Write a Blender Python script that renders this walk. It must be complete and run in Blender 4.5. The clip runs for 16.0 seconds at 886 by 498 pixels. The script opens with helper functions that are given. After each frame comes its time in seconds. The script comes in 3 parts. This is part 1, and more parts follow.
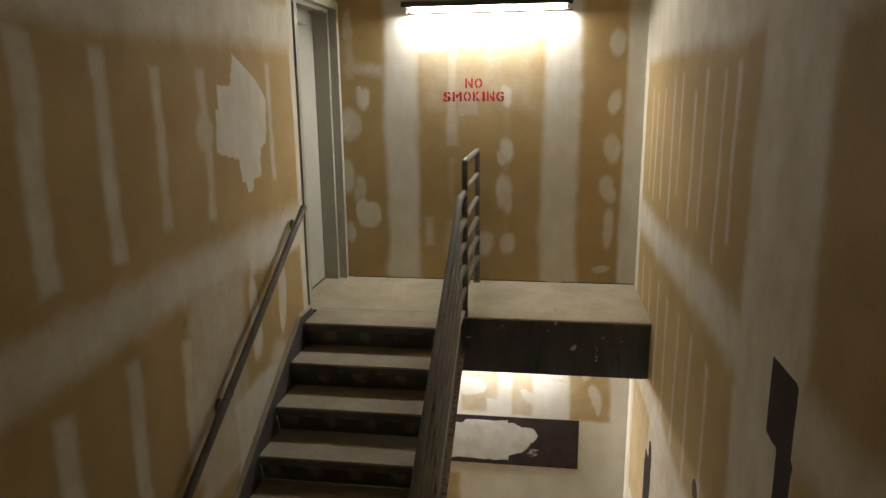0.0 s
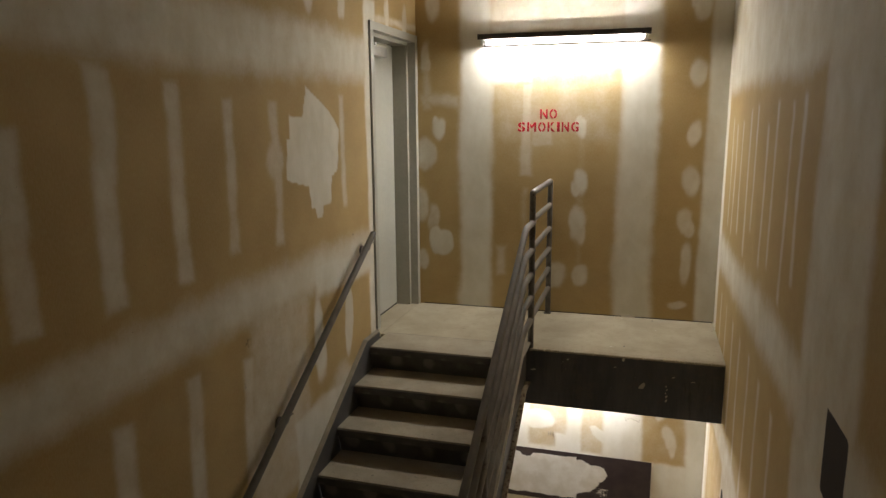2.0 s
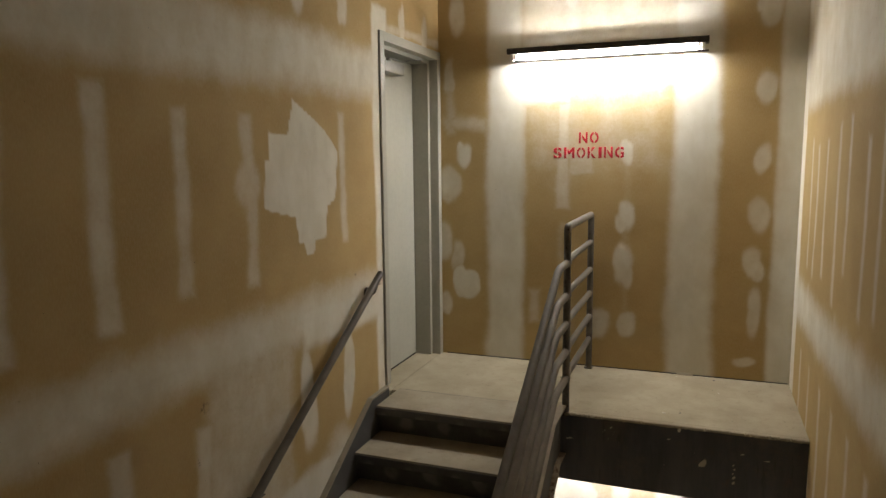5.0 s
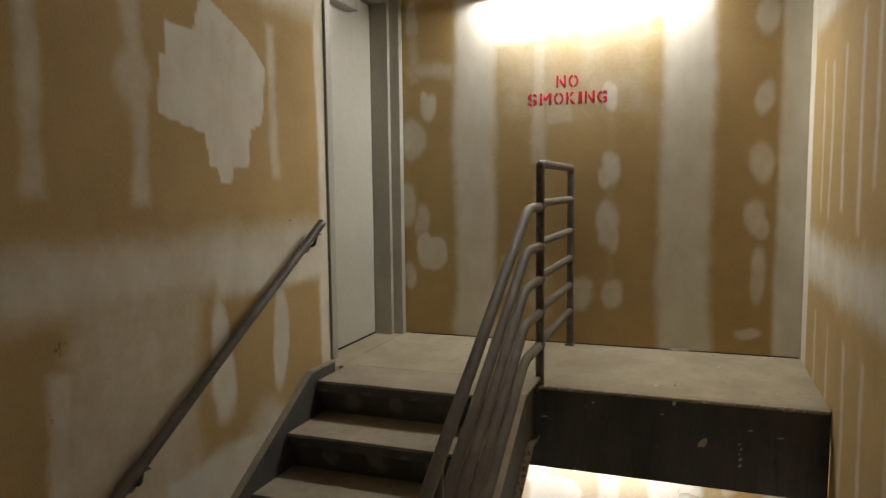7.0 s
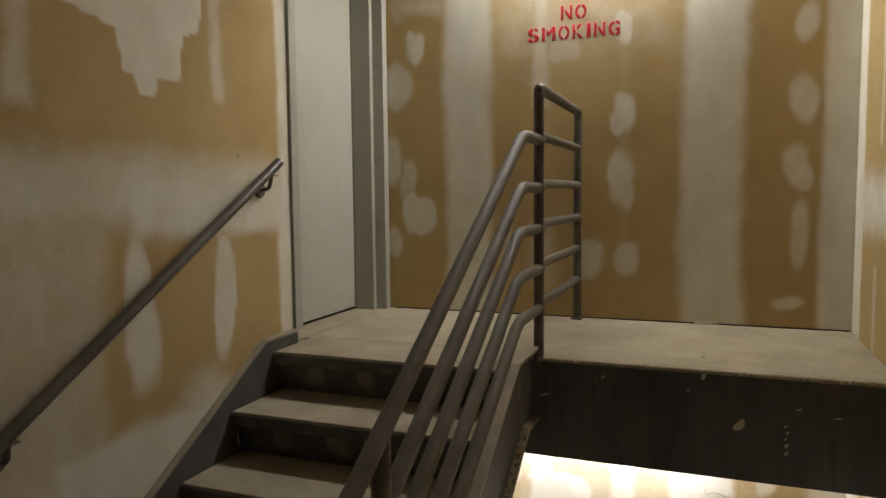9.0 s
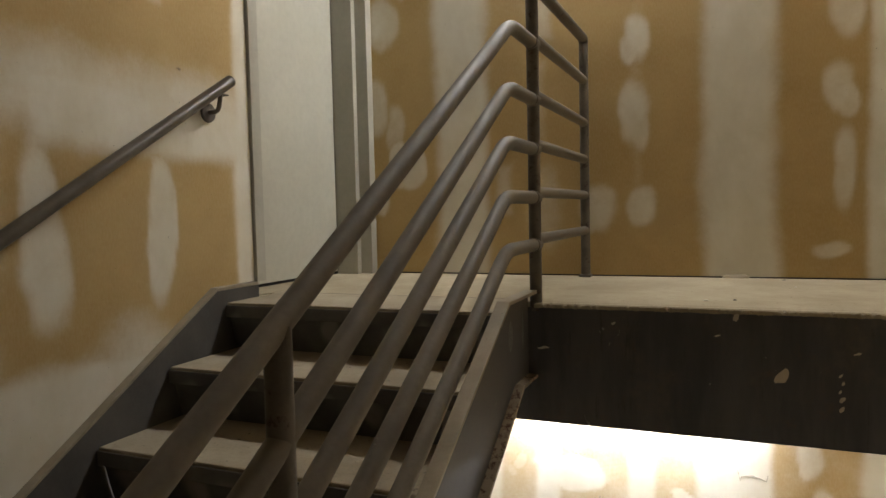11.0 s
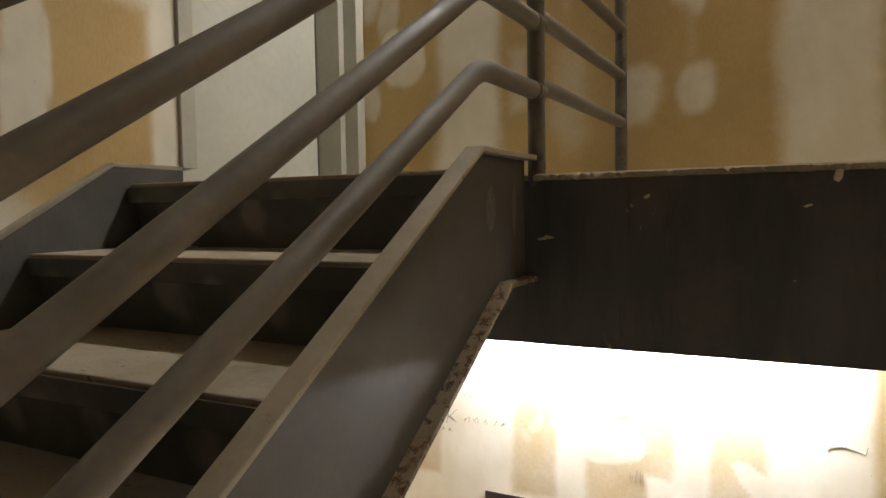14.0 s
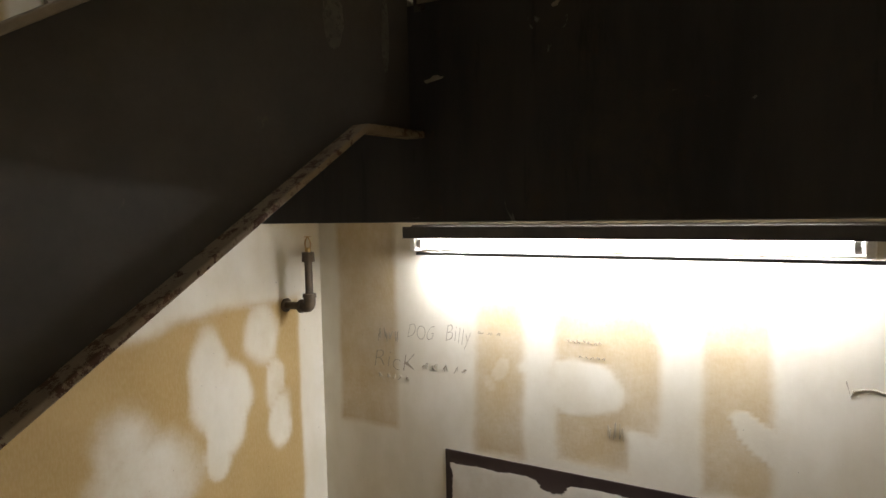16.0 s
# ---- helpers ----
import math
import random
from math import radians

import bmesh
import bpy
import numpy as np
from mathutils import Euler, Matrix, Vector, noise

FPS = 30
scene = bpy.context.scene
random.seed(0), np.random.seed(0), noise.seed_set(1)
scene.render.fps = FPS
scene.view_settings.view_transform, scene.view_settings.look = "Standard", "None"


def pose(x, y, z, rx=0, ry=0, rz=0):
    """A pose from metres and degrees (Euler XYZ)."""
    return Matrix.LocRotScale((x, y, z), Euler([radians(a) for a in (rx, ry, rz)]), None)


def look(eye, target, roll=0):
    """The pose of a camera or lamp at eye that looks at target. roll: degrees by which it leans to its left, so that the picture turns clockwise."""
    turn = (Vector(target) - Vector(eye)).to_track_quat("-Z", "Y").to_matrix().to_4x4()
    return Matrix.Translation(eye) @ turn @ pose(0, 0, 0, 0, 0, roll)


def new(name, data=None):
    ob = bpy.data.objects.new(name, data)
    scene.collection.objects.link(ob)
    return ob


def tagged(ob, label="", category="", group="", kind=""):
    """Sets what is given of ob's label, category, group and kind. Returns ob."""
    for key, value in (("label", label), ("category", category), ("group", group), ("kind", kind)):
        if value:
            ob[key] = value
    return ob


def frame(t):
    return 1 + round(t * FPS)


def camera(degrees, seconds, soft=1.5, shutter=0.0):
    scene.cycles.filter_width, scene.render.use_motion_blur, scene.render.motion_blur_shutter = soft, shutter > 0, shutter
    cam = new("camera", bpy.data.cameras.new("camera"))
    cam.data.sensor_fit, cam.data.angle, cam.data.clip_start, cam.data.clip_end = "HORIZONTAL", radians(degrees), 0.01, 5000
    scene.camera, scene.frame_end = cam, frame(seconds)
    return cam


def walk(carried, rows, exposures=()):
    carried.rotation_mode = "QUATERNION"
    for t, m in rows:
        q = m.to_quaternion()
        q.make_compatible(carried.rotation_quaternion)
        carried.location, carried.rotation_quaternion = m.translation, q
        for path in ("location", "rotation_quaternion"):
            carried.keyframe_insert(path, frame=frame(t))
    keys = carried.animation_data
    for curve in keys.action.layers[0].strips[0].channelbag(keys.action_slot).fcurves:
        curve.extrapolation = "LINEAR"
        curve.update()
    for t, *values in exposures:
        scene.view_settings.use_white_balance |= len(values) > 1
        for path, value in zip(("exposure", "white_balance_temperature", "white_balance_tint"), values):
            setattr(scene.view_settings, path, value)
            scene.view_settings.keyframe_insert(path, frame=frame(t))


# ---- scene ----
cam = camera(65.4, 16.0)
PATH = [
    (0, (1.623, -5.440, 1.533), (1.337, -3.513, 1.080), -0.6),
    (0.5, (1.593, -5.236, 1.527), (1.113, -3.343, 1.094), -0.5),
    (1, (1.718, -5.197, 1.555), (1.144, -3.326, 1.141), -0.4),
    (1.5, (1.878, -5.323, 1.598), (1.303, -3.451, 1.195), -0.5),
    (2, (1.804, -5.417, 1.550), (1.251, -3.532, 1.175), -0.4),
    (2.5, (1.752, -5.404, 1.543), (1.174, -3.523, 1.188), -0.4),
    (3, (1.763, -5.282, 1.533), (1.066, -3.438, 1.198), -0.6),
    (3.5, (1.724, -5.130, 1.523), (1.007, -3.289, 1.211), -0.5),
    (4, (1.792, -4.998, 1.510), (1.078, -3.153, 1.214), -0.5),
    (6.5, (1.777, -4.289, 1.114), (1.103, -2.416, 0.916), -0.5),
    (7, (1.786, -4.147, 0.962), (1.105, -2.275, 0.780), -0.6),
    (7.5, (1.751, -3.975, 0.924), (1.069, -2.104, 0.743), -0.4),
    (8, (1.729, -3.852, 0.802), (1.036, -1.984, 0.631), -0.6),
    (8.5, (1.704, -3.722, 0.774), (1.006, -1.855, 0.610), -0.5),
    (9, (1.729, -3.599, 0.646), (1.012, -1.739, 0.491), -0.6),
    (11.5, (1.690, -3.053, 0.268), (0.905, -1.216, 0.168), -1.1),
    (12, (1.672, -2.938, 0.215), (0.865, -1.111, 0.122), -0.8),
    (12.5, (1.700, -2.830, 0.144), (0.856, -1.020, 0.035), -1.0),
    (13, (1.635, -2.706, 0.086), (0.775, -0.904, -0.029), -0.9),
    (13.5, (1.704, -2.615, 0.048), (0.798, -0.835, -0.059), -1.0),
    (14, (1.658, -2.473, -0.083), (0.738, -0.701, -0.195), -0.9),
    (14.5, (1.689, -2.374, -0.107), (0.723, -0.627, -0.226), -0.9),
    (15, (1.709, -2.270, -0.213), (0.736, -0.528, -0.351), -1.0),
    (15.5, (1.689, -2.087, -0.248), (0.692, -0.359, -0.390), -1.2),
    (16, (1.791, -1.967, -0.375), (0.729, -0.277, -0.498), -1.3),
]
walk(cam, [(t, look(eye, target, roll)) for t, eye, target, roll in PATH],
     exposures=[(0.0, -0.3), (4.0, -0.27), (6.5, -0.36), (7.5, -0.44), (9.0, -0.37), (11.5, 0.02), (12.5, 0.26), (13.5, 0.33), (14.5, -0.05), (15.0, -0.5), (15.5, -1.05), (16.0, -1.1)])

# ---- light ----
world = bpy.data.worlds.new("world")
world.use_nodes = True
world.node_tree.nodes["Background"].inputs[0].default_value = (0.02, 0.018, 0.015, 1)
world.node_tree.nodes["Background"].inputs[1].default_value = 0.0
scene.world = world
TUBE_POWER = 185.0
LOWER_POWER = 195.0
TUBE_COLOUR = (0.98, 0.955, 0.915, 1)

# ---- plan (metres; door landing at z = 0, end wall at y = 0, door wall at x = 0) ----
WIDTH = 2.352
BACK = -6.4
TOP = 2.95
LOW = -2.752
RISE, RUN = 0.170, 0.2835
NOSE_Y = -1.193
RAIL_X = 1.102
rng = random.Random(7)


# ---- materials ----
class Nodes:
    """A material and short calls for its nodes."""

    def __init__(self, name, rough=0.6, metal=0.0, spec=0.4):
        self.mat = bpy.data.materials.new(name)
        self.mat.use_nodes = True
        self.tree = self.mat.node_tree
        self.shader = self.tree.nodes["Principled BSDF"]
        self.shader.inputs["Roughness"].default_value = rough
        self.shader.inputs["Metallic"].default_value = metal
        self.shader.inputs["Specular IOR Level"].default_value = spec

    def node(self, kind, **values):
        n = self.tree.nodes.new(kind)
        for key, value in values.items():
            n.inputs[key].default_value = value
        return n

    def link(self, a, b):
        self.tree.links.new(a, b)

    def place(self, scale=(1, 1, 1), world=True):
        if world:
            out = self.tree.nodes.new("ShaderNodeNewGeometry").outputs["Position"]
        else:
            out = self.tree.nodes.new("ShaderNodeTexCoord").outputs["Object"]
        m = self.tree.nodes.new("ShaderNodeMapping")
        m.inputs["Scale"].default_value = scale
        self.link(out, m.inputs["Vector"])
        return m.outputs["Vector"]

    def noise(self, scale, detail=4.0, rough=0.55, stretch=(1, 1, 1), distort=0.0):
        n = self.node("ShaderNodeTexNoise", Scale=scale, Detail=detail, Roughness=rough, Distortion=distort)
        self.link(self.place(stretch), n.inputs["Vector"])
        return n.outputs["Fac"]

    def ramp(self, value, low, high, to_low=0.0, to_high=1.0):
        n = self.tree.nodes.new("ShaderNodeMapRange")
        n.interpolation_type = "SMOOTHSTEP"
        n.inputs["From Min"].default_value = low
        n.inputs["From Max"].default_value = high
        n.inputs["To Min"].default_value = to_low
        n.inputs["To Max"].default_value = to_high
        self.link(value, n.inputs["Value"])
        return n.outputs["Result"]

    def math(self, op, a, b):
        n = self.tree.nodes.new("ShaderNodeMath")
        n.operation = op
        for socket, value in zip(n.inputs, (a, b)):
            if isinstance(value, (int, float)):
                socket.default_value = value
            else:
                self.link(value, socket)
        return n.outputs[0]

    def mix(self, fac, a, b, mode="MIX"):
        n = self.tree.nodes.new("ShaderNodeMixRGB")
        n.blend_type = mode
        for socket, value in zip(n.inputs, (fac, a, b)):
            if isinstance(value, (int, float)):
                socket.default_value = value
            elif isinstance(value, tuple):
                socket.default_value = (*value, 1)
            else:
                self.link(value, socket)
        return n.outputs[0]

    def attribute(self, name):
        n = self.tree.nodes.new("ShaderNodeAttribute")
        n.attribute_name = name
        return n.outputs["Fac"]

    def bump(self, height, strength, distance):
        n = self.node("ShaderNodeBump", Strength=strength, Distance=distance)
        self.link(height, n.inputs["Height"])
        self.link(n.outputs["Normal"], self.shader.inputs["Normal"])

    def colour(self, value):
        if isinstance(value, tuple):
            self.shader.inputs["Base Color"].default_value = (*value, 1)
        else:
            self.link(value, self.shader.inputs["Base Color"])

    def rough(self, value):
        self.link(value, self.shader.inputs["Roughness"])


def drywall():
    """Bare tan paper-faced board with off-white joint compound, feathered by trowel."""
    n = Nodes("drywall", 0.85, 0, 0.25)
    blot = n.noise(2.3, 4)
    fine = n.noise(55, 5, 0.65)
    fibre = n.noise(160, 3, 0.6, (1, 1, 0.35))
    paper = n.mix(n.ramp(blot, 0.3, 0.7), (0.42, 0.293, 0.122), (0.495, 0.357, 0.162))
    paper = n.mix(n.ramp(fibre, 0.35, 0.7, 0, 0.22), paper, (0.60, 0.47, 0.28))
    sand = n.noise(6, 6, 0.6, (1, 1, 0.6))
    mud = n.mix(n.ramp(sand, 0.3, 0.72), (0.68, 0.635, 0.525), (0.775, 0.74, 0.65))
    edge = n.math("ADD", n.attribute("mud"), n.math("MULTIPLY", n.math("SUBTRACT", fine, 0.5), 0.2))
    cloud = n.noise(7, 4, 0.6)
    edge = n.math("ADD", edge, n.math("MULTIPLY", n.math("SUBTRACT", cloud, 0.5), 0.55))
    cover = n.ramp(edge, 0.05, 0.95)
    base = n.mix(cover, paper, mud)
    dirt = n.noise(1.1, 6, 0.7)
    base = n.mix(n.ramp(dirt, 0.52, 0.8, 0, 0.25), base, (0.20, 0.16, 0.11))
    dark = n.ramp(n.math("ADD", n.attribute("dark"), n.math("MULTIPLY", n.math("SUBTRACT", fine, 0.5), 0.5)), 0.4, 0.6)
    base = n.mix(dark, base, (0.035, 0.024, 0.02))
    speck = n.ramp(n.noise(120, 1, 0.4), 0.78, 0.82)
    base = n.mix(n.math("MULTIPLY", speck, 0.6), base, (0.1, 0.08, 0.06))
    n.colour(base)
    h = n.math("ADD", n.math("MULTIPLY", cover, 0.6), n.math("MULTIPLY", fine, 0.25))
    n.bump(h, 0.35, 0.004)
    return n.mat


def painted(name, low, high, rough, scale=8, bump=0.15, wear=None, wear_at=(0.62, 0.75), metal=0.0, stretch=(1, 1, 1)):
    """Paint or mill finish with mottling, fine grain and chips of another colour."""
    n = Nodes(name, rough, metal, 0.4)
    big = n.noise(scale, 5, 0.6, stretch)
    fine = n.noise(scale * 14, 4, 0.6)
    c = n.mix(n.ramp(big, 0.3, 0.7), low, high)
    if wear:
        c = n.mix(n.ramp(n.noise(scale * 2.3, 6, 0.68), wear_at[0], wear_at[1]), c, wear)
    c = n.mix(n.ramp(fine, 0.3, 0.8, 0, 0.18), c, tuple(0.6 * v for v in low))
    n.colour(c)
    n.rough(n.ramp(big, 0.25, 0.75, rough - 0.1, min(1.0, rough + 0.12)))
    n.bump(fine, bump, 0.002)
    return n.mat


def concrete(name, low, high, stain):
    n = Nodes(name, 0.9, 0, 0.25)
    big = n.noise(2.6, 6, 0.65)
    mid = n.noise(17, 6, 0.7)
    fine = n.noise(140, 3, 0.6)
    c = n.mix(n.ramp(big, 0.3, 0.7), low, high)
    c = n.mix(n.ramp(mid, 0.5, 0.78, 0, 0.5), c, stain)
    c = n.mix(n.ramp(fine, 0.45, 0.8, 0, 0.3), c, tuple(0.55 * v for v in low))
    pit = n.ramp(n.noise(60, 1, 0.3), 0.74, 0.8)
    c = n.mix(n.math("MULTIPLY", pit, 0.7), c, (0.07, 0.06, 0.05))
    n.colour(c)
    n.bump(n.math("ADD", mid, n.math("MULTIPLY", fine, 0.5)), 0.3, 0.004)
    return n.mat


def riser_paint():
    """Charcoal steel with pale scuffs where shoes have knocked it."""
    n = Nodes("riser_paint", 0.55, 0, 0.35)
    # a loose row of oval knocks, differing from riser to riser
    own = n.tree.nodes.new("ShaderNodeObjectInfo").outputs["Random"]
    axes = n.tree.nodes.new("ShaderNodeSeparateXYZ")
    n.link(n.place(world=False), axes.inputs[0])
    blot = n.noise(6, 3, 0.5)
    along = n.math("ADD", n.math("MULTIPLY", axes.outputs["X"], 4.0), n.math("ADD", own, n.math("MULTIPLY", blot, 0.5)))
    across = n.math("MULTIPLY", n.math("SUBTRACT", n.math("FRACT", along, 0.0), 0.5), 5.6)
    upright = n.math("MULTIPLY", n.math("ADD", axes.outputs["Z"], 0.088), 20.0)
    far = n.math("SQRT", n.math("ADD", n.math("MULTIPLY", across, across), n.math("MULTIPLY", upright, upright)), 0.0)
    scuff = n.math("MULTIPLY", n.ramp(far, 0.6, 1.3, 0.85, 0.0), n.ramp(n.noise(5, 3, 0.5), 0.28, 0.52))
    big = n.noise(5, 6, 0.65)
    c = n.mix(n.ramp(big, 0.3, 0.72), (0.085, 0.084, 0.084), (0.15, 0.146, 0.14))
    c = n.mix(scuff, c, (0.27, 0.255, 0.235))
    c = n.mix(n.ramp(n.noise(40, 5, 0.7), 0.6, 0.75, 0, 0.4), c, (0.15, 0.11, 0.07))
    n.colour(c)
    n.bump(n.noise(70, 4), 0.15, 0.002)
    return n.mat


def beam_paint():
    """Blackened steel with runs, pale chips and dusty wipes."""
    n = Nodes("beam_paint", 0.5, 0, 0.4)
    runs = n.noise(7, 6, 0.65, (1, 1, 0.18))
    c = n.mix(n.ramp(runs, 0.3, 0.72), (0.054, 0.055, 0.062), (0.100, 0.099, 0.104))
    c = n.mix(n.ramp(n.noise(4.0, 7, 0.7), 0.52, 0.72, 0, 0.6), c, (0.125, 0.11, 0.09))
    c = n.mix(n.ramp(n.noise(13, 6, 0.75, (1, 1, 0.7)), 0.57, 0.72, 0, 0.4), c, (0.12, 0.08, 0.055))
    c = n.mix(n.ramp(n.noise(24, 5, 0.7, (1, 1, 0.12)), 0.58, 0.72, 0, 0.55), c, (0.02, 0.019, 0.02))
    c = n.mix(n.ramp(n.noise(16, 3, 0.6, (1, 1, 0.8), 1.5), 0.72, 0.76, 0, 0.8), c, (0.34, 0.33, 0.31))
    n.colour(c)
    n.bump(n.noise(45, 5), 0.2, 0.003)
    return n.mat


def rusty_flange():
    n = Nodes("rusty_flange", 0.8, 0, 0.3)
    spots = n.noise(38, 6, 0.75)
    c = n.mix(n.ramp(spots, 0.50, 0.58), (0.26, 0.21, 0.14), (0.075, 0.035, 0.018))
    c = n.mix(n.ramp(n.noise(9, 4), 0.4, 0.7, 0, 0.5), c, (0.17, 0.11, 0.06))
    n.colour(c)
    n.bump(spots, 0.5, 0.003)
    return n.mat


def panel_paint():
    """Dark brown panel, part covered by a smear of white compound."""
    n = Nodes("panel_paint", 0.5, 0, 0.4)
    fine = n.noise(26, 7, 0.75, (0.5, 1, 1.6))
    v = n.math("ADD", n.attribute("mud"), n.math("MULTIPLY", n.math("SUBTRACT", fine, 0.5), 1.1))
    c = n.mix(n.ramp(n.noise(6, 5), 0.3, 0.7), (0.030, 0.018, 0.018), (0.05, 0.034, 0.031))
    white = n.mix(n.ramp(n.noise(7, 5, 0.6), 0.3, 0.7), (0.62, 0.58, 0.50), (0.76, 0.74, 0.69))
    n.colour(n.mix(n.ramp(v, 0.44, 0.56), c, white))
    n.bump(v, 0.3, 0.003)
    return n.mat


def glow(name, colour, power):
    n = Nodes(name)
    n.colour((0.9, 0.9, 0.9))
    n.shader.inputs["Emission Color"].default_value = colour
    n.shader.inputs["Emission Strength"].default_value = power
    return n.mat


DRYWALL = drywall()
# Darker than the walls' board, so the unseen surfaces bounce less light.
PLAIN = painted("dimmed_board", (0.20, 0.155, 0.095), (0.27, 0.215, 0.14), 0.85, 1.5)
PRIMER = painted("plain_plaster", (0.50, 0.44, 0.34), (0.66, 0.60, 0.50), 0.85, 1.5)
CONCRETE = concrete("concrete", (0.325, 0.278, 0.195), (0.425, 0.368, 0.265), (0.24, 0.20, 0.135))
TREAD = concrete("tread_concrete", (0.29, 0.25, 0.185), (0.40, 0.35, 0.265), (0.20, 0.16, 0.11))
RISER = riser_paint()
BEAM = beam_paint()
RUST = rusty_flange()
STRINGER = painted("stringer_paint", (0.076, 0.073, 0.070), (0.114, 0.108, 0.102), 0.68, 6, 0.12, (0.20, 0.18, 0.15), (0.66, 0.78))
# Much paler than the stringer web, with darker chips.
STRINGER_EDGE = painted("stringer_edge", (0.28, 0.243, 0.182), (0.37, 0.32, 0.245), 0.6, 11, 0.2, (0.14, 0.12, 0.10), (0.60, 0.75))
SCUFF = painted("paint_scuff", (0.12, 0.115, 0.108), (0.19, 0.18, 0.165), 0.6, 45, 0.1, (0.09, 0.085, 0.08), (0.5, 0.62))
PIPE = painted("rail_paint", (0.118, 0.104, 0.084), (0.185, 0.163, 0.134), 0.58, 7, 0.12, (0.36, 0.33, 0.28), (0.66, 0.78))
HANDRAIL = painted("handrail_paint", (0.085, 0.075, 0.062), (0.145, 0.128, 0.105), 0.38, 7, 0.12, (0.24, 0.22, 0.19), (0.68, 0.8))
POST = painted("post_paint", (0.085, 0.076, 0.066), (0.15, 0.132, 0.114), 0.5, 12, 0.15, (0.055, 0.035, 0.03), (0.55, 0.66))
DOOR = painted("door_paint", (0.50, 0.495, 0.43), (0.56, 0.55, 0.48), 0.45, 2.5, 0.05, (0.5, 0.48, 0.42), (0.66, 0.8))
FRAME = painted("frame_paint", (0.40, 0.39, 0.335), (0.46, 0.445, 0.385), 0.4, 3, 0.06, (0.40, 0.38, 0.32), (0.68, 0.8))
ALUMINIUM = painted("aluminium", (0.42, 0.41, 0.38), (0.52, 0.51, 0.48), 0.4, 20, 0.05, None, metal=0.7)
DARK_METAL = painted("dark_enamel", (0.035, 0.032, 0.03), (0.06, 0.055, 0.05), 0.45, 9, 0.08)
WHITE_ENAMEL = painted("white_enamel", (0.72, 0.71, 0.68), (0.8, 0.79, 0.76), 0.35, 9, 0.03)
BLACK_IRON = painted("black_iron", (0.05, 0.037, 0.025), (0.11, 0.08, 0.05), 0.6, 22, 0.3, (0.18, 0.10, 0.05), (0.6, 0.72))
BRASS = painted("brass", (0.35, 0.24, 0.10), (0.48, 0.34, 0.15), 0.4, 30, 0.1, None, metal=0.8)
RED = painted("red_stencil_paint", (0.36, 0.008, 0.018), (0.48, 0.018, 0.032), 0.85, 40, 0.0, (0.40, 0.15, 0.10), (0.64, 0.74))
PENCIL = painted("pencil", (0.27, 0.23, 0.17), (0.42, 0.37, 0.28), 0.8, 60, 0.0)
PANEL = panel_paint()
# Near-black that stands in for shade in gaps, lock hole and behind the leaf.
GAP = painted("gap_shade", (0.012, 0.011, 0.01), (0.02, 0.018, 0.016), 0.9, 9)
TUBE = glow("lit_tube", TUBE_COLOUR, TUBE_POWER)
# Tubes of the lower lamp, set a little stronger and whiter.
LOWER_TUBE = glow("lit_lower_tube", (0.97, 0.955, 0.965, 1), LOWER_POWER)


# ---- mesh helpers ----
def part(name, bm, material, parent=None, label="", smooth=False):
    mesh = bpy.data.meshes.new(name)
    bm.to_mesh(mesh)
    bm.free()
    return piece(name, mesh, material, parent, label, smooth)


def piece(name, mesh, material, parent=None, label="", smooth=False, at=None):
    ob = new(name, mesh)
    if not mesh.materials:
        for m in (material if isinstance(material, (list, tuple)) else (material,)):
            mesh.materials.append(m)
    if smooth:
        mesh.polygons.foreach_set("use_smooth", [True] * len(mesh.polygons))
    if parent:
        ob.parent = parent
    if at:
        ob.location = at
    if label:
        tagged(ob, label)
    return ob


def thing(name, label, category, group="", kind=""):
    return tagged(new(name), label, category, group, kind)


def box(x0, x1, y0, y1, z0, z1, bevel=0.003, bm=None):
    own = bm is None
    bm = bm or bmesh.new()
    made = bmesh.ops.create_cube(bm, size=1, matrix=Matrix.Translation(((x0 + x1) / 2, (y0 + y1) / 2, (z0 + z1) / 2)) @ Matrix.Diagonal((x1 - x0, y1 - y0, z1 - z0, 1)))
    if bevel:
        edges = {e for v in made["verts"] for e in v.link_edges}
        bmesh.ops.bevel(bm, geom=list(edges), offset=bevel, segments=2, affect="EDGES", profile=0.5)
    return bm


def prism(outline, x0, x1, bevel=0.0):
    """An outline in (y, z), pushed from x0 to x1."""
    bm = bmesh.new()
    a = [bm.verts.new((x0, y, z)) for y, z in outline]
    b = [bm.verts.new((x1, y, z)) for y, z in outline]
    bm.faces.new(a)
    bm.faces.new(list(reversed(b)))
    for i in range(len(a)):
        j = (i + 1) % len(a)
        bm.faces.new((a[i], b[i], b[j], a[j]))
    bmesh.ops.recalc_face_normals(bm, faces=bm.faces)
    if bevel:
        bmesh.ops.bevel(bm, geom=list(bm.edges), offset=bevel, segments=2, affect="EDGES", profile=0.5)
    return bm


def profile_z(outline, z0, z1, bevel=0.0015):
    """An outline in (x, y), pushed from z0 to z1."""
    bm = bmesh.new()
    a = [bm.verts.new((x, y, z0)) for x, y in outline]
    b = [bm.verts.new((x, y, z1)) for x, y in outline]
    bm.faces.new(a)
    bm.faces.new(list(reversed(b)))
    for i in range(len(a)):
        j = (i + 1) % len(a)
        bm.faces.new((a[i], b[i], b[j], a[j]))
    bmesh.ops.recalc_face_normals(bm, faces=bm.faces)
    if bevel:
        bmesh.ops.bevel(bm, geom=list(bm.edges), offset=bevel, segments=2, affect="EDGES", profile=0.5)
    return bm


